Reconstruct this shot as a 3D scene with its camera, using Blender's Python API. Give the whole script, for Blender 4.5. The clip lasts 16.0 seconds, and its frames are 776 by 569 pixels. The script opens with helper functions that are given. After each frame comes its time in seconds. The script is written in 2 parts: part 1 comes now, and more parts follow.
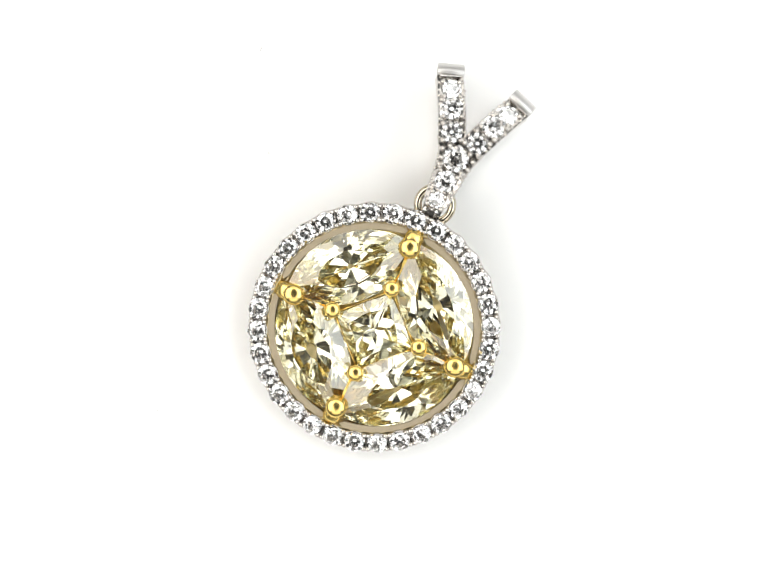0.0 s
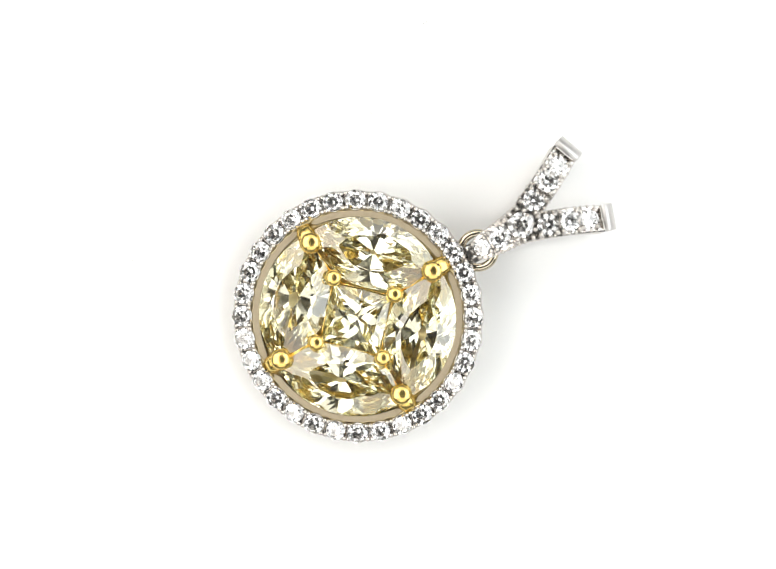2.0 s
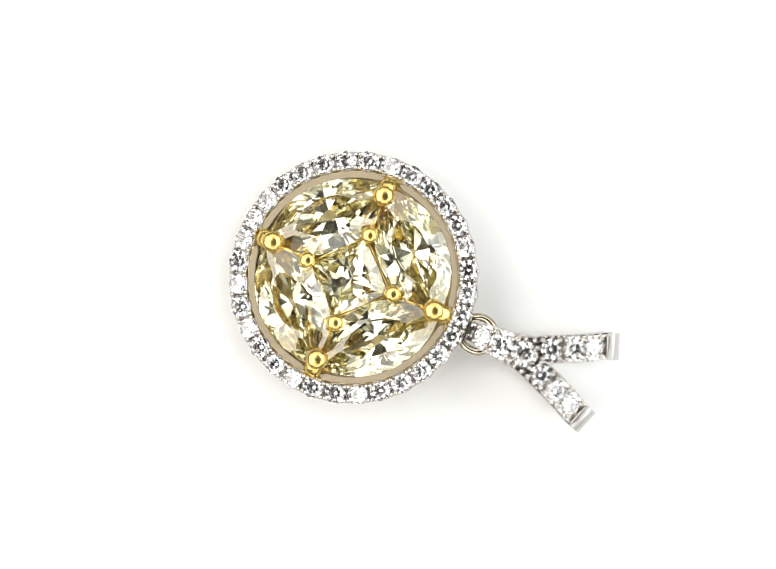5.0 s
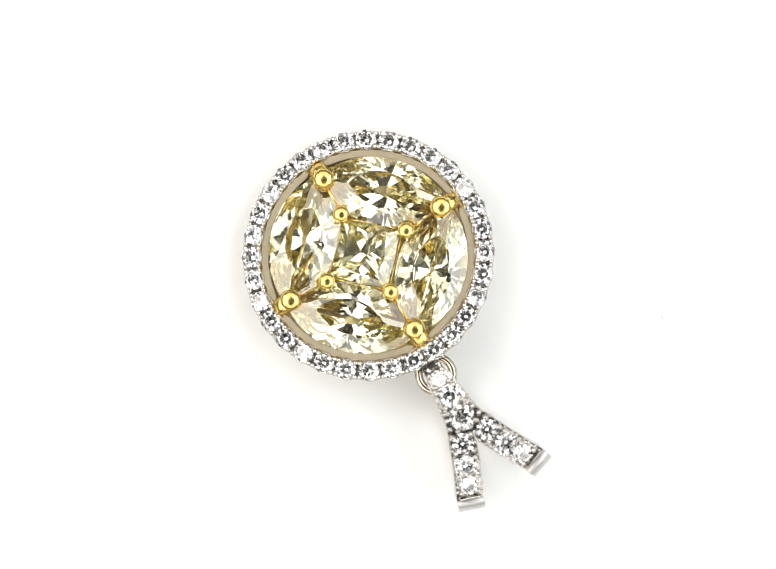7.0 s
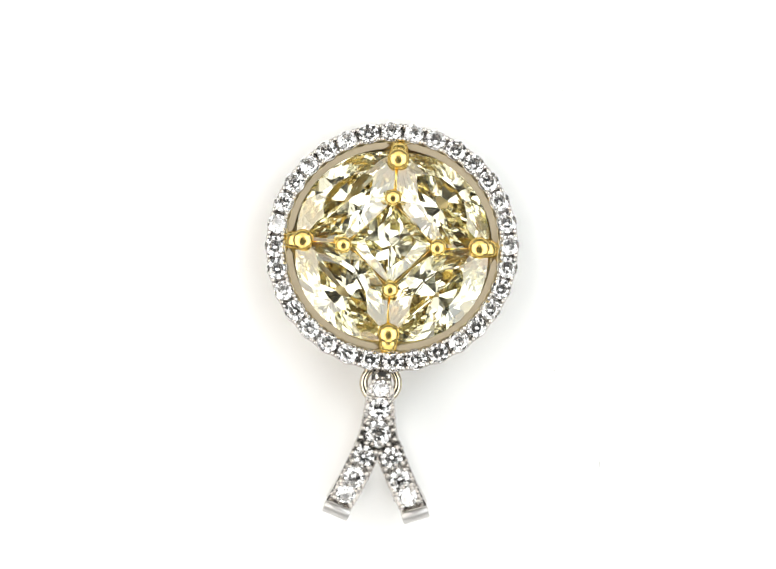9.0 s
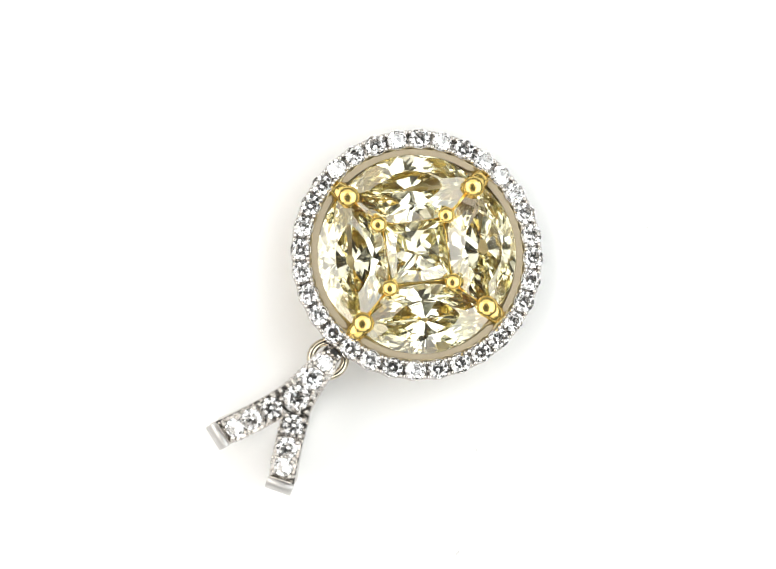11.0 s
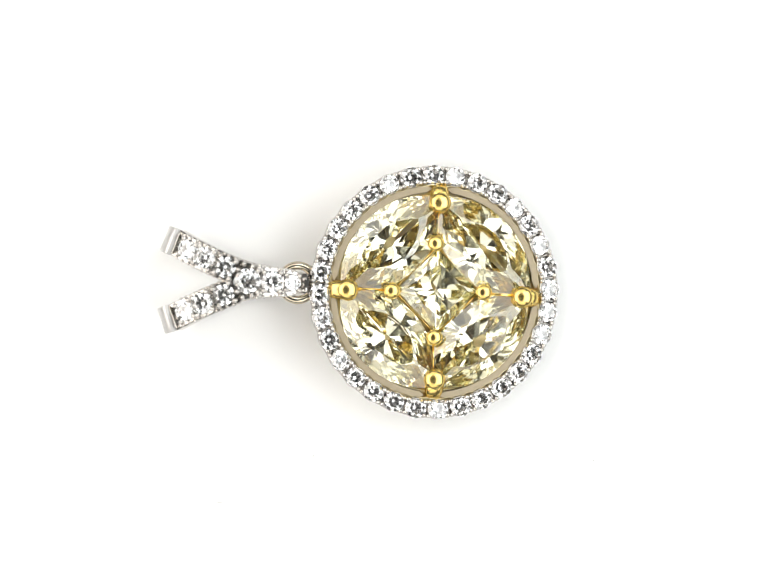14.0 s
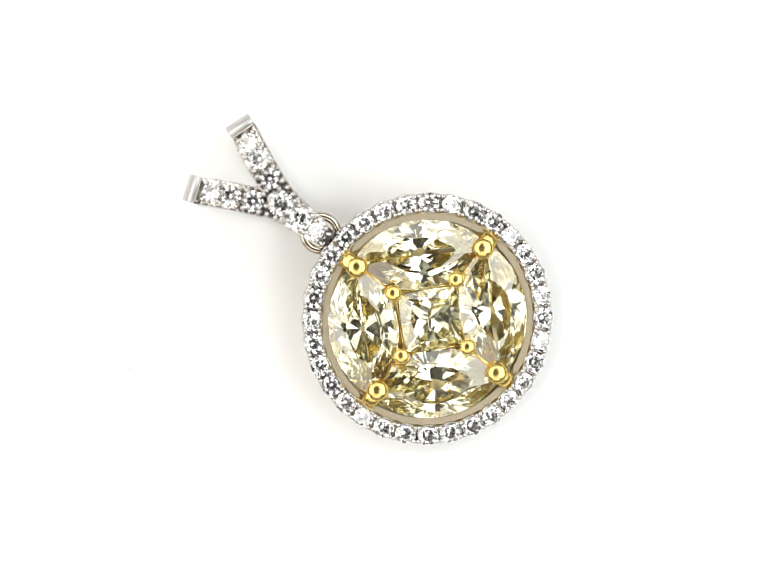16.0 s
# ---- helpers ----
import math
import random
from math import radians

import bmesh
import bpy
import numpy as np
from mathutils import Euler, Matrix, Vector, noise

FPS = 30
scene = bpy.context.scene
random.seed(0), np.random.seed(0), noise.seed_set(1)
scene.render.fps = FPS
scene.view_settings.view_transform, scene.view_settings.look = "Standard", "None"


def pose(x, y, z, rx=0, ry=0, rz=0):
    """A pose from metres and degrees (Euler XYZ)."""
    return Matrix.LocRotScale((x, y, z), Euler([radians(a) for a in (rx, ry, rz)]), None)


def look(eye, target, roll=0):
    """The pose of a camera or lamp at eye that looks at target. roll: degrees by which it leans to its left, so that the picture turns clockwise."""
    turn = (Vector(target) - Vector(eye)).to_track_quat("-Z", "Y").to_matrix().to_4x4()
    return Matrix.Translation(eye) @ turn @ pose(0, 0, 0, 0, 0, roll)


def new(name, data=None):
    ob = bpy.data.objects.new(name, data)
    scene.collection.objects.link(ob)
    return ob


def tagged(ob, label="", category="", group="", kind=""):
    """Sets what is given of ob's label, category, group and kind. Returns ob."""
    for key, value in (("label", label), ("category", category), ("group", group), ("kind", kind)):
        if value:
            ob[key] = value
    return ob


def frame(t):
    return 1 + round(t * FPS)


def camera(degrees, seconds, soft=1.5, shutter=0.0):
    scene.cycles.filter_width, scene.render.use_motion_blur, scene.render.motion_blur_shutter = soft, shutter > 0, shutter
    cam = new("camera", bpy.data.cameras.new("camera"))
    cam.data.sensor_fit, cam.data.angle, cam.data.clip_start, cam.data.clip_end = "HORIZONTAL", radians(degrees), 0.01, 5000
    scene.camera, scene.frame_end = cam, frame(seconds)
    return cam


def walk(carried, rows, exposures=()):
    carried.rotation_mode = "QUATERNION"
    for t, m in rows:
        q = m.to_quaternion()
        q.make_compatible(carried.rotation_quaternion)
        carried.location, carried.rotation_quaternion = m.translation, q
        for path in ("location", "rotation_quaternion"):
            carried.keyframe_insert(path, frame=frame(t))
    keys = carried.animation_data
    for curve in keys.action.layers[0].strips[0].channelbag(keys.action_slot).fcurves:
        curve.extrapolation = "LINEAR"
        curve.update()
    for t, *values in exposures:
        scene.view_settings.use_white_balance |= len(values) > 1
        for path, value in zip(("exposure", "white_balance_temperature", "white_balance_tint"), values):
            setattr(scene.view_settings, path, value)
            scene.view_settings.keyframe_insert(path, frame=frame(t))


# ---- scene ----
cam = camera(20.0, 16.0, soft=0.65)
EYE_Z = 0.1438
cam.data.dof.use_dof, cam.data.dof.focus_distance, cam.data.dof.aperture_fstop = True, EYE_Z - 0.0028, 19.0
walk(cam, [(0.0, pose(0, 0, EYE_Z)), (16.0, pose(0, 0, EYE_Z))])

MM = 0.001

# ---- world and lamps: two side lamps and added fill in an unseen grey surround ----
world = bpy.data.worlds.new("world")
scene.world = world
world.use_nodes = True
world.node_tree.nodes["Background"].inputs[0].default_value = (0.8, 0.9, 1.0, 1)
world.node_tree.nodes["Background"].inputs[1].default_value = 0.2


def soft_lamp(name, eye, target, size, size_y, watts, color):
    data = bpy.data.lights.new(name, "AREA")
    data.shape, data.size, data.size_y = "RECTANGLE", size, size_y
    data.energy, data.color = watts, color
    ob = new(name, data)
    ob.matrix_world = look(eye, target)
    return ob


soft_lamp("key_fill_lamp", (-0.28, 0.02, 0.31), (0, 0, 0), 0.60, 0.36, 1.92, (1.0, 0.965, 0.905))
soft_lamp("key_fill_lamp", (0.28, 0.02, 0.31), (0, 0, 0), 0.60, 0.36, 1.92, (0.955, 0.99, 0.995))
# Weaker front and back pair, added to brighten the stones.
soft_lamp("key_fill_lamp", (0.0, 0.32, 0.30), (0, 0, 0), 0.46, 0.26, 0.53, (1.0, 0.985, 0.96))
soft_lamp("key_fill_lamp", (0.0, -0.32, 0.30), (0, 0, 0), 0.46, 0.26, 0.53, (1.0, 0.985, 0.96))
scene.view_settings.exposure = 0.0
scene.cycles.max_bounces = scene.cycles.transmission_bounces = scene.cycles.glossy_bounces = 32


# ---- materials ----
def node_material(name, color, rough, metal, bump=0.0, scale=3000.0, vary=0.05):
    """A principled material with fine grain and a broader variation of its gloss."""
    m = bpy.data.materials.new(name)
    m.use_nodes = True
    nt = m.node_tree
    b = nt.nodes["Principled BSDF"]
    b.inputs["Metallic"].default_value = metal
    tex = nt.nodes.new("ShaderNodeTexCoord")
    fine = nt.nodes.new("ShaderNodeTexNoise")
    fine.inputs["Scale"].default_value, fine.inputs["Detail"].default_value = scale, 4
    broad = nt.nodes.new("ShaderNodeTexNoise")
    broad.inputs["Scale"].default_value = scale * 0.15
    for n in (fine, broad):
        nt.links.new(tex.outputs["Object"], n.inputs["Vector"])
    mix = nt.nodes.new("ShaderNodeMix")
    mix.data_type = "RGBA"
    mix.inputs[6].default_value = (*[c * (1 - vary) for c in color], 1)
    mix.inputs[7].default_value = (*[min(1, c * (1 + vary)) for c in color], 1)
    nt.links.new(broad.outputs["Fac"], mix.inputs[0])
    nt.links.new(mix.outputs[2], b.inputs["Base Color"])
    ramp = nt.nodes.new("ShaderNodeMapRange")
    ramp.inputs["To Min"].default_value, ramp.inputs["To Max"].default_value = rough * 0.7, rough * 1.3
    nt.links.new(fine.outputs["Fac"], ramp.inputs["Value"])
    nt.links.new(ramp.outputs["Result"], b.inputs["Roughness"])
    if bump:
        bm_node = nt.nodes.new("ShaderNodeBump")
        bm_node.inputs["Strength"].default_value = bump
        bm_node.inputs["Distance"].default_value = 0.00003
        nt.links.new(fine.outputs["Fac"], bm_node.inputs["Height"])
        nt.links.new(bm_node.outputs["Normal"], b.inputs["Normal"])
    return m


def gem_material(name, color, ior=2.42):
    m = bpy.data.materials.new(name)
    m.use_nodes = True
    nt = m.node_tree
    nt.nodes.remove(nt.nodes["Principled BSDF"])
    g = nt.nodes.new("ShaderNodeBsdfGlass")
    g.inputs["Color"].default_value = (*color, 1)
    g.inputs["Roughness"].default_value = 0.0
    g.inputs["IOR"].default_value = ior
    nt.links.new(g.outputs[0], nt.nodes["Material Output"].inputs["Surface"])
    return m


WHITE_GOLD = node_material("white_gold", (0.635, 0.605, 0.57), 0.16, 1.0, 0.15, 4000)
SATIN_WHITE = node_material("satin_white_gold", (0.68, 0.665, 0.65), 0.45, 1.0, 0.2, 6000)
YELLOW_GOLD = node_material("yellow_gold", (0.92, 0.68, 0.22), 0.24, 1.0, 0.1, 4000)
SATIN_GOLD = node_material("satin_gold", (0.66, 0.55, 0.32), 0.36, 1.0, 0.2, 5000)
BEIGE_GOLD = node_material("matt_gold", (0.43, 0.36, 0.25), 0.6, 0.6, 0.1, 3000)
# White gold of the jump ring with mirrored yellow gold put into its colour.
TINTED_WHITE_GOLD = node_material("reflection_tinted_white_gold", (0.60, 0.53, 0.41), 0.10, 1.0, 0.1, 4000)
DIAMOND = gem_material("clear_diamond", (1.0, 1.0, 1.0))
YELLOW_DIAMOND = gem_material("yellow_diamond", (0.998, 0.992, 0.935))
TABLE = node_material("white_table", (0.95, 0.95, 0.945), 0.5, 0.0, 0.05, 900, 0.004)
SURROUND = node_material("dark_surround", (0.11, 0.11, 0.108), 0.9, 0.0, 0.2, 400, 0.02)
DUST = node_material("grey_lint", (0.62, 0.61, 0.60), 0.9, 0.0, 0.2, 6000)
BLACK = node_material("black_rubber", (0.02, 0.02, 0.02), 0.6, 0.0, 0.1, 500)


# ---- building helpers ----
def mesh_of(name, bm, material, smooth=False):
    me = bpy.data.meshes.new(name)
    bm.normal_update()
    bm.to_mesh(me)
    bm.free()
    me.materials.append(material)
    if smooth:
        me.polygons.foreach_set("use_smooth", [True] * len(me.polygons))
    return me


def part(name, me, parent, m=None, label=""):
    """Links a mesh as one object under a thing or a part, at the pose m in its space."""
    ob = new(name, me)
    ob.parent = parent
    if m is not None:
        ob.matrix_basis = m
    if label:
        tagged(ob, label)
    return ob


def lathe(profile, steps, name, material, smooth=True, wave=None):
    """Turns a closed profile of (radius, height) in mm about z; wave(angle, k) may add to a point's (r, z)."""
    bm = bmesh.new()
    rings = []
    for i in range(steps):
        a = 2 * math.pi * i / steps
        ring = []
        for k, (r, z) in enumerate(profile):
            if wave:
                dr, dz = wave(a, k)
                r, z = r + dr, z + dz
            ring.append(bm.verts.new((r * math.cos(a) * MM, r * math.sin(a) * MM, z * MM)))
        rings.append(ring)
    n = len(profile)
    for i in range(steps):
        a, b = rings[i], rings[(i + 1) % steps]
        for k in range(n):
            bm.faces.new((a[k], b[k], b[(k + 1) % n], a[(k + 1) % n]))
    bmesh.ops.recalc_face_normals(bm, faces=bm.faces)
    return mesh_of(name, bm, material, smooth)


def polytope(planes):
    """The convex body inside planes (normal, distance), as a bmesh in metres from mm."""
    N = np.array([p[0] for p in planes], float)
    D = np.array([p[1] for p in planes], float)
    n = len(planes)
    I, J = np.triu_indices(n, 1)
    pts = []
    for k in range(n):
        sel = J < k
        i, j = I[sel], J[sel]
        if not len(i):
            continue
        A = np.stack([N[i], N[j], np.broadcast_to(N[k], (len(i), 3))], 1)
        det = np.linalg.det(A)
        ok = np.abs(det) > 1e-5
        if not ok.any():
            continue
        b = np.stack([D[i], D[j], np.broadcast_to(D[k], len(i))], 1)[ok]
        x = np.linalg.solve(A[ok], b[:, :, None])[:, :, 0]
        inside = ((x @ N.T) <= D + 1e-6).all(1)
        pts.append(x[inside])
    pts = np.concatenate(pts)
    pts = np.unique(np.round(pts, 4), axis=0)
    bm = bmesh.new()
    for p in pts:
        bm.verts.new(Vector(p) * MM)
    bmesh.ops.convex_hull(bm, input=bm.verts)
    loose = [v for v in bm.verts if not v.link_faces]
    bmesh.ops.delete(bm, geom=loose, context="VERTS")
    bmesh.ops.dissolve_limit(bm, angle_limit=radians(0.8), verts=bm.verts, edges=bm.edges)
    bmesh.ops.recalc_face_normals(bm, faces=bm.faces)
    return bm


def cut_gem(name, material, support, girdle, crown, upper, star, pavilion, lower, crown_h, depth, table, thick, keel=0.0, uneven=0.0, seed=1):
    """A faceted stone. support(angle) is the outline's reach in that direction, in mm; the lists are facet directions in degrees."""
    planes = [((0, 0, 1), crown_h), ((0, 0, -1), depth * 0.985)]
    g = thick / 2
    rnd = random.Random(seed)

    def add(deg, reach, z, rise, run):
        a = radians(deg + rnd.uniform(-3, 3) * uneven)
        rise *= 1 + rnd.uniform(-0.08, 0.08) * uneven
        n = Vector((math.cos(a) * rise, math.sin(a) * rise, run)).normalized()
        p = Vector((math.cos(a) * reach, math.sin(a) * reach, z))
        planes.append((tuple(n), n.dot(p)))

    for d in girdle:
        planes.append(((math.cos(radians(d)), math.sin(radians(d)), 0), support(d)))
    for d in crown:
        h = support(d)
        add(d, h, g, crown_h - g, h * (1 - table * 1.07))
    for d in upper:
        h = support(d)
        add(d, h, g, (crown_h - g) * 1.28, h * (1 - table))
    for d in star:
        h = support(d)
        add(d, h * table, crown_h, (crown_h - g) * 0.62, h * (1 - table))
    for d in pavilion:
        e = d + rnd.uniform(-3, 3) * uneven
        planes.append(slope(e, support(e), -g, depth * (1 + rnd.uniform(-0.04, 0.04) * uneven), keel))
    for d, f in lower:
        e = d + rnd.uniform(-3, 3) * uneven
        planes.append(slope(e, support(e), -g, depth * f * (1 + rnd.uniform(-0.04, 0.04) * uneven), keel))
    return mesh_of(name, polytope(planes), material)


def slope(deg, reach, z, depth, keel=0.0):
    """A pavilion plane through the girdle and a point that deep on the axis, or on the end of a keel along x."""
    a = radians(deg)
    rise = depth + z
    n = Vector((math.cos(a) * rise, math.sin(a) * rise, -(reach - keel * abs(math.cos(a))))).normalized()
    p = Vector((math.cos(a) * reach, math.sin(a) * reach, z))
    return tuple(n), n.dot(p)


def round_gem(name, material, r):
    mains = [45 * k for k in range(8)]
    halves = [45 * k + s * 11.25 for k in range(8) for s in (-1, 1)]
    return cut_gem(name, material, lambda d: r, [22.5 * k + 11.25 for k in range(16)], mains, halves,
                   [45 * k + 22.5 for k in range(8)], mains, [(d, 1.035) for d in halves],
                   0.33 * r, 0.88 * r, 0.56, 0.06 * r, 0.0, 0.5, int(r * 1000))


# main facets, half facets, depth and table of the four marquise stones
MARQUISE_CUTS = [(9, 20, 0.86, 0.50), (9, 20, 0.85, 0.50), (11, 20, 0.86, 0.52), (11, 18, 0.84, 0.48)]


def marquise_gem(name, material, half_len, half_wid, seed):
    rho = (half_len ** 2 + half_wid ** 2) / (2 * half_wid)
    tip = math.degrees(math.asin(half_len / rho))

    def support(d):
        a = radians(d)
        off = abs(90 - abs((d + 180) % 360 - 180))
        if off <= tip:
            return rho - (rho - half_wid) * abs(math.sin(a))
        return half_len * abs(math.cos(a))

    def both(offs):
        return [s * 90 + o for s in (1, -1) for o in offs]

    n_main, n_half, depth, table = MARQUISE_CUTS[seed % 4]
    g = both([-tip + 2 * tip * k / 9 for k in range(10)])
    mains = both([-50 + 100 * k / (n_main - 1) for k in range(n_main)]) + [0, 180]
    crown = both([-58, -45, -31, -15, 0, 15, 31, 45, 58])
    halves = both([-tip + 2 * tip * (k + 0.5) / n_half for k in range(n_half)])
    girdle_side = both([-tip + 2 * tip * k / n_half for k in range(n_half + 1)])
    upper = both([-tip, -42, -35, -27, -19, -11, -4, 4, 11, 19, 27, 35, 42, tip])
    return cut_gem(name, material, support, g, crown, upper, both([-tip, -33, -11, 11, 33, tip]), mains,
                   [(d, 1.02) for d in halves] + [(d, 1.09) for d in girdle_side], 0.30 * half_wid, depth * half_wid, table, 0.08, 0.0, 1.2, seed)


def princess_gem(name, material, half):
    def support(d):
        a = radians(d)
        return half * (abs(math.cos(a)) + abs(math.sin(a))) * 0.985

    quarter = [90 * k for k in range(4)]
    girdle = [q + s for q in quarter for s in (-3, 3)]
    return cut_gem(name, material, support, girdle, [q + s for q in quarter for s in (-4, 4)],
                   [q + 45 for q in quarter], [q + s for q in quarter for s in (-14, 14)],
                   [q + s for q in quarter for s in (-40, 40)],
                   [(q + s, f) for q in quarter for s, f in ((-31, 1.02), (31, 1.02), (-21, 1.05), (21, 1.05), (-12, 1.09), (12, 1.09), (-4, 1.14), (4, 1.14))],
                   0.20 * half, 1.22 * half, 0.64, 0.12, 0.0, 1.7, 8)


def ball(name, material, r, flat=1.0, rings=12):
    bm = bmesh.new()
    bmesh.ops.create_uvsphere(bm, u_segments=rings * 2, v_segments=rings, radius=r * MM)
    for v in bm.verts:
        v.co.z *= flat
    return mesh_of(name, bm, material, True)


def claw(name, material, r, length):
    """A prong: a rounded head on a tapering shank that runs down from it."""
    bm = bmesh.new()
    prof = [(0.0, 0.62 * r)]
    for k in range(1, 22):
        a = math.pi / 2 * (1 - k / 21 * 1.35)
        prof.append((r * math.cos(a), (0.62 if a > 0 else 0.92) * r * math.sin(a)))
    prof += [(0.72 * r, -1.1 * r), (0.62 * r, -length), (0.0, -length)]
    seg = 32
    rows = [[bm.verts.new((q * MM * math.cos(2 * math.pi * i / seg), q * MM * math.sin(2 * math.pi * i / seg), z * MM))
             for i in range(seg)] for q, z in prof[1:-1]]
    top, bottom = bm.verts.new((0, 0, prof[0][1] * MM)), bm.verts.new((0, 0, prof[-1][1] * MM))
    for i in range(seg):
        j = (i + 1) % seg
        bm.faces.new((top, rows[0][i], rows[0][j]))
        bm.faces.new((bottom, rows[-1][j], rows[-1][i]))
        for a, b in zip(rows, rows[1:]):
            bm.faces.new((a[i], b[i], b[j], a[j]))
    bmesh.ops.recalc_face_normals(bm, faces=bm.faces)
    return mesh_of(name, bm, material, True)


def sweep(name, material, path, widths, heights, closed=False, bevel=0.25, smooth=True, across=None):
    """A bar of bevelled rectangular section along points in mm; its width lies in the plan, its height across the path."""
    bm = bmesh.new()
    n = len(path)
    P = [Vector(p) for p in path]
    rings = []
    for i in range(n):
        a = P[(i - 1) % n] if closed or i else P[0]
        b = P[(i + 1) % n] if closed or i < n - 1 else P[-1]
        t = (b - a).normalized()
        base = across or SWEEP_SIDE
        side = base - t * t.dot(base)
        side.normalize()
        up = side.cross(t)
        w, h = widths[i] / 2, heights[i] / 2
        c = bevel * min(w, h)
        sec = [(-w, -h + c), (-w, h - c), (-w + c * 0.4, h - c * 0.4), (-w + c, h), (w - c, h), (w - c * 0.4, h - c * 0.4), (w, h - c), (w, -h + c), (w - c, -h), (-w + c, -h)]
        rings.append([bm.verts.new((P[i] + side * u + up * v) * MM) for u, v in sec])
    m = len(rings[0])
    for i in range(n if closed else n - 1):
        a, b = rings[i], rings[(i + 1) % n]
        for k in range(m):
            bm.faces.new((a[k], a[(k + 1) % m], b[(k + 1) % m], b[k]))
    if not closed:
        bm.faces.new(rings[0])
        bm.faces.new(rings[-1])
    bmesh.ops.recalc_face_normals(bm, faces=bm.faces)
    me = mesh_of(name, bm, material, smooth)
    return me


SWEEP_SIDE = Vector((1, 0, 0))


# ---- the setting: table, unseen dark surround and the lens seen in the polished metal ----
def plate(name, material, x0, x1, y0, y1, z0, z1):
    bm = bmesh.new()
    bmesh.ops.create_cube(bm, size=1)
    for v in bm.verts:
        v.co = Vector(((x0 + x1) / 2 + v.co.x * (x1 - x0), (y0 + y1) / 2 + v.co.y * (y1 - y0), (z0 + z1) / 2 + v.co.z * (z1 - z0)))
    return new(name, mesh_of(name, bm, material))


def studio():
    tagged(plate("floor", TABLE, -0.5, 0.5, -0.5, 0.5, -0.02, -0.003), "matt white tabletop under the turntable", "tabletop", kind="structure")
    # Unseen walls and roof, dark so that stones and metal mirror dark patches.
    for name, x0, x1, y0, y1 in (("wall_north", -0.5, 0.5, 0.5, 0.51), ("wall_south", -0.5, 0.5, -0.51, -0.5),
                                 ("wall_east", 0.5, 0.51, -0.51, 0.51), ("wall_west", -0.51, -0.5, -0.51, 0.51)):
        tagged(plate(name, SURROUND, x0, x1, y0, y1, -0.02, 0.6), "plain dark grey wall added out of view round the set", "wall", kind="structure")
    tagged(plate("ceiling", SURROUND, -0.51, 0.51, -0.51, 0.51, 0.6, 0.61), "plain dark grey roof added out of view over the set", "ceiling", kind="structure")
    hood = new("lens_housing", lathe([(20, 0), (66, 2), (72, 8), (72, 60), (0.5, 60), (0.5, 14), (16, 10)], 48, "lens_housing", BLACK))
    hood.location = (0, 0, EYE_Z - 0.004)
    tagged(hood, "black lens housing mirrored in the gold beads", "lens", kind="structure")


# ---- the pendant ----
TILT = 10.0
HALO_R, HALO_N, HALO_PHASE, HALO_LEAN = 7.50, 32, 3.5, -1.0
CENTRE_Z = 2.68


def block(name, material, x, y, z, bevel=0.2):
    bm = bmesh.new()
    bmesh.ops.create_cube(bm, size=1)
    for v in bm.verts:
        v.co = Vector((v.co.x * x, v.co.y * y, v.co.z * z)) * MM
    bmesh.ops.bevel(bm, geom=bm.edges[:], offset=bevel * min(x, y, z) * MM, segments=1, affect="EDGES")
    return mesh_of(name, bm, material)


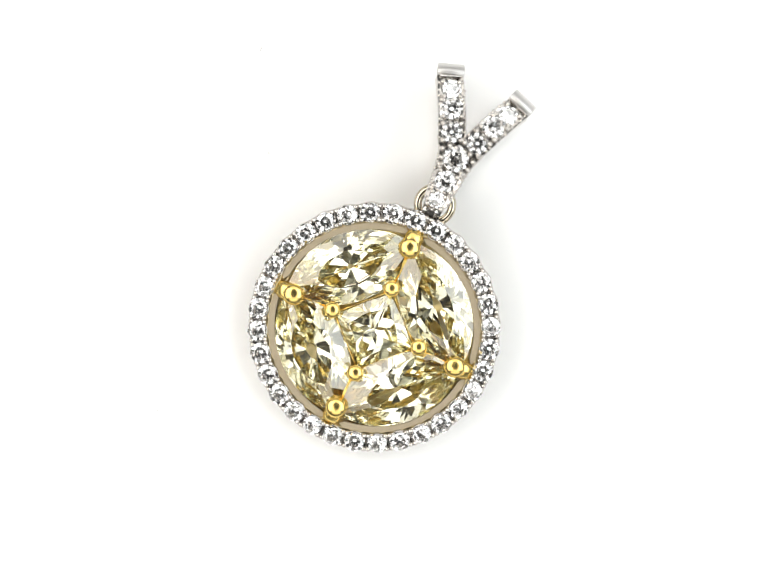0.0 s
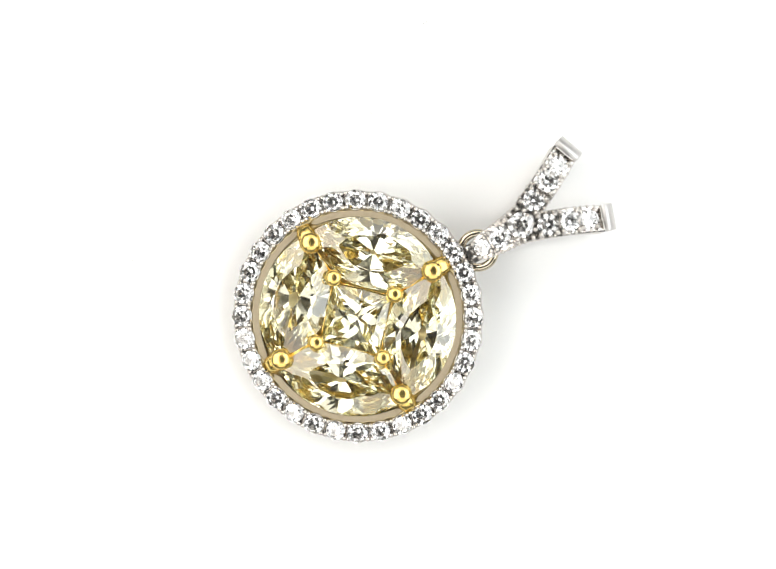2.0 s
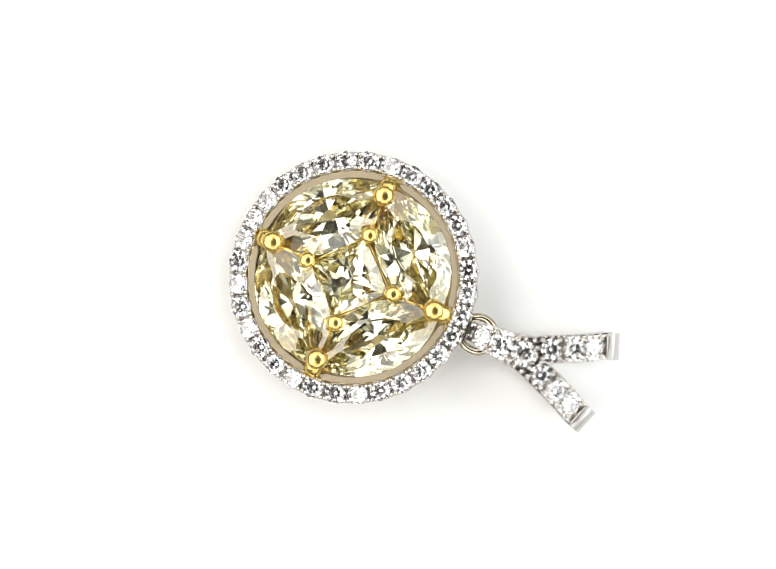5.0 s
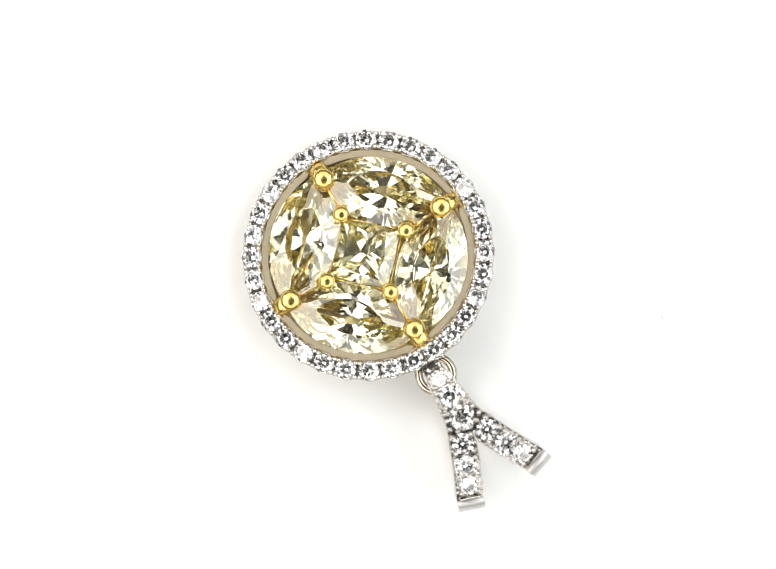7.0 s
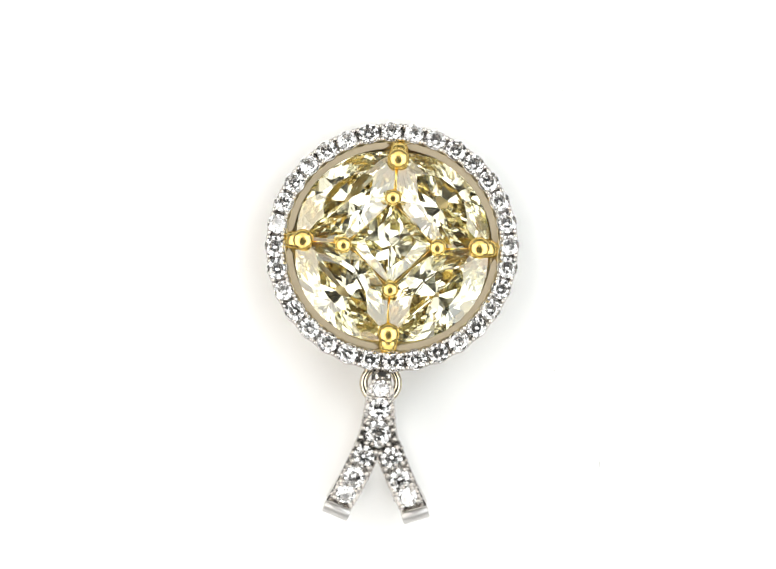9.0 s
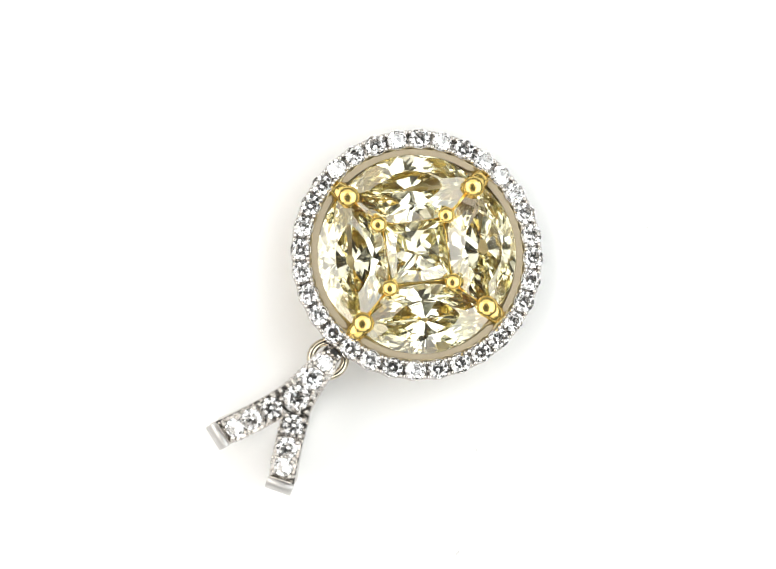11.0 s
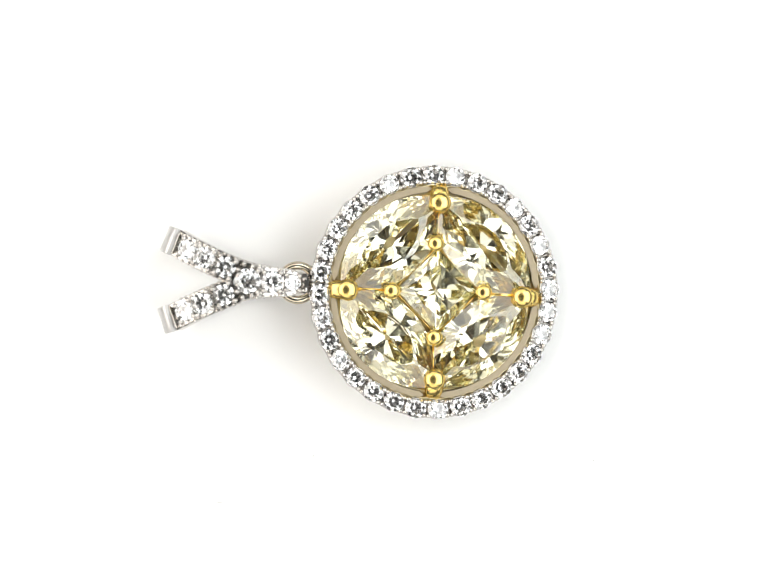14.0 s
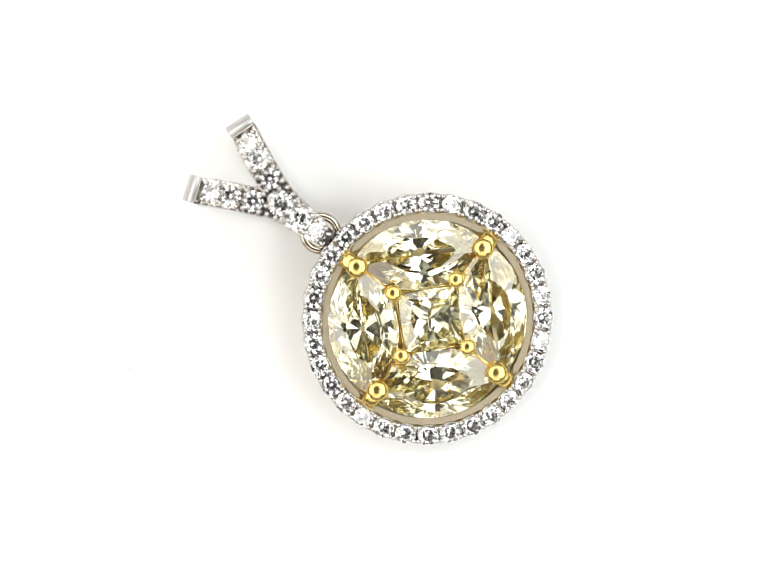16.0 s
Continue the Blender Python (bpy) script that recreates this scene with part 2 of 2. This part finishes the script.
def halo(pendant, disc):
    n = HALO_N

    def wave(a, k):
        c = math.cos(n * (a - radians(90 + HALO_PHASE)))
        if k in (6, 7, 8):
            return 0.06 * c, 0.0
        if k in (0, 1, 10):
            return -0.05 * c, 0.0
        return 0.0, 0.0

    frame_ob = part("halo_frame", lathe(
        [(6.90, -0.05), (6.97, 0.10), (7.10, 0.06), (7.16, -0.75), (7.82, -0.75), (7.88, -0.06), (8.00, -0.06), (8.11, -0.22), (8.06, -0.8), (7.90, -1.20), (6.98, -1.20)],
        n * 8, "halo_frame", WHITE_GOLD, True, wave), pendant, disc, "scalloped white-gold halo frame")
    part("inner_rim", lathe([(6.46, -0.55), (6.76, -0.04), (6.86, 0.06), (6.98, -0.45), (6.96, -1.3), (6.6, -1.3)],
                            n * 8, "inner_rim", SATIN_GOLD, True,
                            lambda a, k: ((0.0, 0.0) if k not in (1, 2) else (0.05 * math.cos(n * (a - radians(90 + HALO_PHASE))), 0.0))),
         frame_ob, None, "scalloped yellow-gold inner rim")
    stone = [round_gem("halo_diamond", DIAMOND, r) for r in (0.665, 0.65, 0.63)]
    bead = ball("halo_bead", WHITE_GOLD, 0.17, 1.0, 6)
    bar = block("halo_bar", WHITE_GOLD, 0.70, 0.10, 0.5)
    rnd = random.Random(4)
    for k in range(n):
        a = 360 / n * k + 90 + HALO_PHASE
        turn = pose(0, 0, 0, 0, 0, a)
        part("halo_diamond", stone[rnd.randrange(3)], frame_ob, turn @ pose(HALO_R * MM, 0, 0.12 * MM, rnd.uniform(-5, 5), HALO_LEAN + rnd.uniform(-5, 5), rnd.uniform(0, 45)))
        half = pose(0, 0, 0, 0, 0, a + 180 / n)
        part("halo_bar", bar, frame_ob, half @ pose(HALO_R * MM, 0, -0.38 * MM, 0, HALO_LEAN, 0))
        for r, z in ((HALO_R - 0.44, 0.15), (HALO_R + 0.44, 0.03)):
            for side in (-1, 1):
                part("halo_bead", bead, frame_ob, half @ pose(r * MM, side * (0.13 + 0.02 * (r > HALO_R)) * MM, (z + rnd.uniform(-0.03, 0.03)) * MM))
    return frame_ob


def arc_plate(name, material, r0, r1, a0, a1, z0, z1, steps=28):
    """A flat ring segment with rounded ends."""
    bm = bmesh.new()
    mid, half = (r0 + r1) / 2, (r1 - r0) / 2
    rows = []
    for i in range(steps + 1):
        f = i / steps
        a = radians(a0 + (a1 - a0) * f)
        end = min(f, 1 - f) * radians(a1 - a0) * mid
        w = half * math.sqrt(max(0.06, 1 - max(0.0, 1 - end / half) ** 2))
        sec = [(mid - w, z0), (mid - w, z1 - 0.04), (mid - w + 0.04, z1), (mid + w - 0.04, z1), (mid + w, z1 - 0.04), (mid + w, z0)]
        rows.append([bm.verts.new((r * math.cos(a) * MM, r * math.sin(a) * MM, z * MM)) for r, z in sec])
    for p, q in zip(rows, rows[1:]):
        for k in range(6):
            bm.faces.new((p[k], q[k], q[(k + 1) % 6], p[(k + 1) % 6]))
    bm.faces.new(rows[0])
    bm.faces.new(rows[-1])
    bmesh.ops.recalc_face_normals(bm, faces=bm.faces)
    return mesh_of(name, bm, material)


def cluster(pendant, disc):
    """The yellow centre: four marquises round a square stone, on a gold basket with claws."""
    basket = part("basket", lathe([(6.50, -0.3), (6.55, -1.2), (6.3, -1.4), (3.7, -2.05), (3.3, -2.05), (3.3, -1.98), (5.7, -1.25), (6.2, -0.35)],
                                  96, "basket", SATIN_GOLD), pendant, disc, "yellow-gold basket")
    # Unseen disc added below the stones to keep light off their backs.
    part("back_blocker", lathe([(3.5, -2.06), (3.5, -1.96), (0.7, -1.96), (0.7, -2.06)], 48, "back_blocker", SATIN_GOLD), basket)
    rim = arc_plate("seat_rim", BEIGE_GOLD, 6.40, 6.86, 4.5, 85.5, -0.04, 0.04)
    for k, (z, lean) in enumerate(((0.0, 0.6), (0.05, -0.5), (-0.03, 0.4), (0.03, -0.7))):
        turn = disc @ pose(0, 0, 0, 0, 0, 90 * k)
        part("marquise_diamond", marquise_gem("marquise_diamond", YELLOW_DIAMOND, 4.40, 2.24, 12 + k), pendant, turn @ pose(0, 0, z * MM, 0, 0, 45) @ pose(4.22 * MM, 0, 0, lean, lean * 0.7, 90),
             "pale yellow marquise-cut diamond")
        part("seat_rim", rim, basket, pose(0, 0, 0, 0, 0, 90 * k), "matt beige-gold seat rim")
    part("square_diamond", princess_gem("square_diamond", YELLOW_DIAMOND, 1.88), pendant, disc @ pose(0.1 * MM, -0.1 * MM, 0.1 * MM, 1.2, 0.8, 46.2),
         "pale yellow princess-cut diamond")
    big, small = claw("claw", YELLOW_GOLD, 0.70, 1.7), claw("claw", YELLOW_GOLD, 0.54, 1.8)
    bridge = sweep("bridge", YELLOW_GOLD, [(0, 0, -0.12), (0, 0.45, -0.12), (0, 0.8, -0.24), (0, 1.05, -0.45), (0, 1.2, -0.6)], [1.1, 1.2, 1.15, 0.95, 0.6], [0.7, 0.7, 0.6, 0.45, 0.25], bevel=0.9)
    rail = sweep("rail", YELLOW_GOLD, [(0, 3.3, -0.25), (0, 4.3, -0.2), (0, 5.3, -0.1)], [0.16, 0.14, 0.2], [0.6, 0.6, 0.6])
    fence = sweep("fence", YELLOW_GOLD, [(0, -1.9, 0), (0, -0.9, 0), (0, 0.9, 0), (0, 1.9, 0)], [0.06] * 4, [0.5] * 4)
    for k, (r, a) in enumerate(((5.76, 0.7), (5.60, 1.2), (5.70, -1.0), (5.74, -0.2))):
        outer = part("claw", big, pendant, disc @ pose(0, 0, 0, 0, 0, 90 * k + a) @ pose(0, r * MM, 0.36 * MM), "polished yellow-gold claw")
        part("bridge", bridge, outer)
        part("rail", rail, basket, pose(0, 0, 0, 0, 0, 90 * k))
    for k, (r, a) in enumerate(((2.90, 0.4), (2.90, -0.4), (3.10, 2.0), (3.12, 3.0))):
        part("claw", small, pendant, disc @ pose(0, 0, 0, 0, 0, 90 * k + a) @ pose(0, r * MM, 0.40 * MM), "polished yellow-gold claw")
        part("fence", fence, basket, pose(0.1 * MM, -0.1 * MM, 0, 0, 0, 46.2 + 90 * k) @ pose(2.0 * MM, 0, -0.24 * MM))


def bail_height(s):
    """Height in mm of the front of the bail at that distance from its lower end."""
    f = s / 8.43
    return 4.4 + 1.45 * math.sin(min(1.0, f * 1.55) * math.pi / 2) - 0.9 * max(0.0, f - 0.62) ** 2 / 0.145


def bail_spread(s, side):
    """Sideways distance in mm of an arm's middle line from the bail's axis."""
    u = max(0.0, s - 3.0)
    return (0.41 if side < 0 else 0.355) * u + 0.02 * max(0.0, s - 5.0) ** 2


def trough(name, material, path, widths, deep, wall, floor_at):
    """A channel along points in mm: two walls and a floor between them."""
    bm = bmesh.new()
    P = [Vector(p) for p in path]
    rows = []
    for i, p in enumerate(P):
        t = (P[min(i + 1, len(P) - 1)] - P[max(i - 1, 0)]).normalized()
        side = (SWEEP_SIDE - t * t.dot(SWEEP_SIDE)).normalized()
        up = side.cross(t)
        w = widths[i] / 2
        sec = [(-w * 0.9, -deep), (-w, -deep * 0.7), (-w, -0.08), (-w + 0.08, 0), (-w + wall, -0.02), (-w + wall, -floor_at),
               (w - wall, -floor_at), (w - wall, -0.02), (w - 0.08, 0), (w, -0.08), (w, -deep * 0.7), (w * 0.9, -deep)]
        rows.append([bm.verts.new((p + side * u + up * v) * MM) for u, v in sec])
    n = len(rows[0])
    for a, b in zip(rows, rows[1:]):
        for k in range(n):
            bm.faces.new((a[k], a[(k + 1) % n], b[(k + 1) % n], b[k]))
    bm.faces.new(rows[0])
    bm.faces.new(rows[-1])
    bmesh.ops.recalc_face_normals(bm, faces=bm.faces)
    return mesh_of(name, bm, material)


def bail_frame(s, side, lift=0.0):
    """The pose on the bail's front at s on the stem (side 0) or an arm (side -1 or 1)."""
    d = 0.2
    p = Vector((side * bail_spread(s, side), s, bail_height(s)))
    q = Vector((side * bail_spread(s + d, side), s + d, bail_height(s + d)))
    y = (q - p).normalized()
    x = (SWEEP_SIDE - y * y.dot(SWEEP_SIDE)).normalized()
    z = x.cross(y)
    m = Matrix((x, y, z)).transposed().to_4x4()
    m.translation = (p + z * lift) * MM
    return m


def bail(pendant, m):
    stem_s = [0.75, 0.9, 1.0, 1.6, 2.2, 2.8, 3.4, 3.9, 4.3, 4.55]
    body = part("bail", trough("bail", WHITE_GOLD, [(0, s, bail_height(s)) for s in stem_s],
                               [1.4, 1.6, 1.68, 1.8, 1.92, 2.04, 2.2, 2.48, 2.79, 2.99], 0.75, 0.28, 0.5), pendant, m, "white-gold Y-shaped bail set with diamonds")
    for side in (-1, 1):
        arm_s = [4.5 + (8.55 - 4.5) * i / 14 for i in range(15)]
        path = [(side * bail_spread(s, side), s, bail_height(s) + 0.02) for s in arm_s]
        part("arm", trough("arm", WHITE_GOLD, path, [1.72] * 15, 0.9, 0.26, 0.55), body)
        x, y, z = path[-1]
        out = Vector((side * 0.33, 0.94, 0))
        p0 = Vector((x, y, z))
        tip = [p0 + out * u + Vector((0, 0, v)) for u, v in ((0.0, -0.42), (0.16, -0.44), (0.32, -0.58), (0.43, -1.0), (0.42, -1.6), (0.28, -2.2))]
        part("end_cap", sweep("end_cap", SATIN_WHITE, tip, [1.72, 1.74, 1.72, 1.68, 1.6, 1.5], [0.86, 0.9, 0.85, 0.8, 0.75, 0.7], bevel=0.12,
                              across=Vector((0.94, -side * 0.33, 0))), body, label="plain satin white-gold end")
        part("end_wall", block("end_wall", WHITE_GOLD, 1.42, 0.42, 0.12, 0.15), body, bail_frame(8.40, side, -0.06) @ pose(0, 0, 0, 66, 0, 0), "polished inner face of the end")
        back = [(x + side * 0.21, y + 0.36, z - 2.15), (x + side * 0.0, y + 0.1, z - 3.4), (x - side * 0.7, y - 0.9, z - 4.2), (side * 0.95, 5.2, 0.38), (side * 0.55, 3.4, 0.45),
                (side * 0.3, 1.6, 1.5), (side * 0.2, 0.35, 2.9), (side * 0.15, 0.25, 4.0)]
        part("back_band", sweep("back_band", WHITE_GOLD, back, [1.5, 1.4, 1.2, 1.1, 1.0, 0.9, 0.9, 0.9], [0.7] * 8), body, label="polished white-gold band curving behind")
    rnd = random.Random(9)
    spots = [(1.05, 0, 0.54), (2.32, 0, 0.68), (3.82, 0, 0.80)]
    for side in (-1, 1):
        spots += [(5.28, side, 0.66), (6.62, side, 0.68), (7.70, side, 0.62)]
    made = {}
    bead = ball("bail_bead", WHITE_GOLD, 0.175, 1, 6)
    for s, side, r in spots:
        if r not in made:
            made[r] = round_gem("bail_diamond", DIAMOND, r)
        at = bail_frame(s, side, 0.06)
        part("bail_diamond", made[r], body, at @ pose(0, 0, 0, (11 if s > 6 else 0) + rnd.uniform(-5, 5), rnd.uniform(-5, 5), rnd.uniform(0, 45)))
        for sx in (-1, 1):
            for sy in (-1, 1):
                part("bail_bead", bead, body, at @ pose(sx * 0.86 * r * MM, sy * 0.80 * r * MM, rnd.uniform(0.0, 0.06) * MM))
    for s, x in ((3.15, 0.82), (3.55, 0.92), (4.1, 1.05), (4.45, 0.30), (4.55, 1.22), (1.65, 0.62), (3.02, 0.72)):
        for side in (-1, 1):
            part("bail_bead", bead, body, bail_frame(s, 0, 0.04) @ pose(side * x * MM, 0, 0))
    part("bail_bead", bead, body, bail_frame(5.05, 0, 0.02))
    grain = ball("edge_bead", WHITE_GOLD, 0.12, 1, 6)
    for side in (-1, 1):
        for k in range(9):
            for x in (-0.78, 0.78):
                part("edge_bead", grain, body, bail_frame(4.85 + 0.41 * k + rnd.uniform(-0.09, 0.09), side, -0.03) @ pose((x + rnd.uniform(-0.04, 0.03)) * MM, 0, rnd.uniform(-0.04, 0.05) * MM))
        for k in range(8):
            part("edge_bead", grain, body, bail_frame(1.0 + 0.36 * k + rnd.uniform(-0.08, 0.08), 0, -0.03) @ pose(side * (0.73 + 0.045 * k) * MM, 0, rnd.uniform(-0.04, 0.04) * MM))
    for s, side in ((1.62, 0), (3.02, 0), (5.68, -1), (5.68, 1), (7.0, -1), (7.0, 1)):
        part("bail_bar", block("bail_bar", WHITE_GOLD, 1.2, 0.1, 0.5), body, bail_frame(s, side, -0.3))
    return body


def build_pendant():
    pendant = tagged(new("pendant"), "white-gold pendant, yellow diamond cluster, diamond halo, Y-shaped bail", "pendant")
    disc = pose(0, 0, CENTRE_Z * MM, TILT, 0, 0)
    halo(pendant, disc)
    cluster(pendant, disc)
    part("jump_ring", lathe([(1.10 + 0.27 * math.cos(a), 0.26 * math.sin(a)) for a in (2 * math.pi * i / 12 for i in range(12))], 48, "jump_ring", TINTED_WHITE_GOLD),
         pendant, pose(0.25 * MM, 8.80 * MM, 3.62 * MM, 12, 0, 0), "white-gold jump ring")
    part("lug", block("lug", WHITE_GOLD, 0.9, 0.7, 0.9, 0.3), pendant, disc @ pose(0.2 * MM, 8.3 * MM, -0.55 * MM), "small white-gold lug")
    bail(pendant, pose(0.23 * MM, 8.04 * MM, 0, 0, 0, -0.2))
    return pendant


def fibre(x, y, length, width, turn):
    """A speck of dust: a short thin thread lying on the turntable."""
    n = 7
    path = [(length * (i / (n - 1) - 0.5), 0.12 * length * math.sin(2.4 * i / (n - 1)), width * 0.45) for i in range(n)]
    sizes = [width * (0.45 + 0.55 * math.sin(math.pi * (i + 0.5) / n)) for i in range(n)]
    ob = new("dust_fibre", sweep("dust_fibre", DUST, path, sizes, [0.8 * v for v in sizes], across=Vector((0, 1, 0))))
    tagged(ob, "tiny pale grey dust fibre lying on white turntable", "dust", "dust on the turntable")
    return ob, (x, y), turn


studio()
TURNTABLE = new("turntable", lathe([(0.02, 0), (70, 0), (70.5, -0.5), (70.5, -3), (0.02, -3)], 160, "turntable", TABLE, False))
tagged(TURNTABLE, "plain matt white round turntable carrying the pendant", "turntable", kind="structure")
PENDANT = build_pendant()
DUSTS = [fibre(-7.94, 8.83, 0.22, 0.07, 128.0), fibre(-8.40, 15.60, 0.48, 0.08, 58.0), fibre(-15.2, -8.0, 0.16, 0.08, 170.0)]


# ---- the turn of the table, clockwise, with its small wander ----
AXIS = (0.257, -0.434)
CENTRE = (-1.065, -2.588)
START = -24.64
TURN = [  # seconds, degrees, wander in mm
    (0.0, 0.00, -0.101, 0.208),
    (0.5, 8.77, -0.050, 0.173),
    (1.0, 17.60, -0.025, 0.126),
    (1.5, 26.30, 0.066, -0.053),
    (2.0, 34.94, 0.107, -0.119),
    (2.5, 43.47, 0.075, 0.003),
    (3.0, 52.26, 0.072, -0.006),
    (3.5, 61.42, 0.101, -0.119),
    (4.0, 70.38, 0.113, -0.138),
    (6.5, 115.01, 0.019, 0.009),
    (7.0, 124.01, -0.016, 0.028),
    (7.5, 132.67, -0.031, 0.041),
    (8.0, 141.40, -0.038, 0.041),
    (8.5, 149.85, -0.035, 0.085),
    (9.0, 158.48, -0.031, 0.107),
    (11.5, 203.13, -0.041, 0.160),
    (12.0, 212.01, -0.075, 0.151),
    (12.5, 220.59, -0.079, 0.116),
    (13.0, 229.53, -0.079, 0.072),
    (13.5, 238.59, -0.047, 0.066),
    (14.0, 247.64, -0.019, -0.053),
    (14.5, 256.27, -0.009, -0.160),
    (15.0, 265.09, 0.053, -0.299),
    (15.5, 273.62, 0.050, -0.242),
    (16.0, 282.39, 0.019, -0.201),
]


def turned(at, start):
    """Rows for a thing at that place on the turntable, in mm from its axis."""
    rows = []
    for now, after in zip(TURN, TURN[1:] + [None]):
        steps = 1 if after is None else max(1, round((after[0] - now[0]) / 0.5))
        for k in range(steps):
            t, a, dx, dy = now if not k else tuple(p + (q - p) * k / steps for p, q in zip(now, after))
            c, s = math.cos(radians(-a)), math.sin(radians(-a))
            x = AXIS[0] + dx + at[0] * c - at[1] * s
            y = AXIS[1] + dy + at[0] * s + at[1] * c
            rows.append((t, pose(x * MM, y * MM, 0, 0, 0, start - a)))
    return rows


def motions():
    walk(TURNTABLE, turned((0, 0), 0))
    walk(PENDANT, turned(CENTRE, START))
    for ob, at, start in DUSTS:
        walk(ob, turned(at, start))


motions()
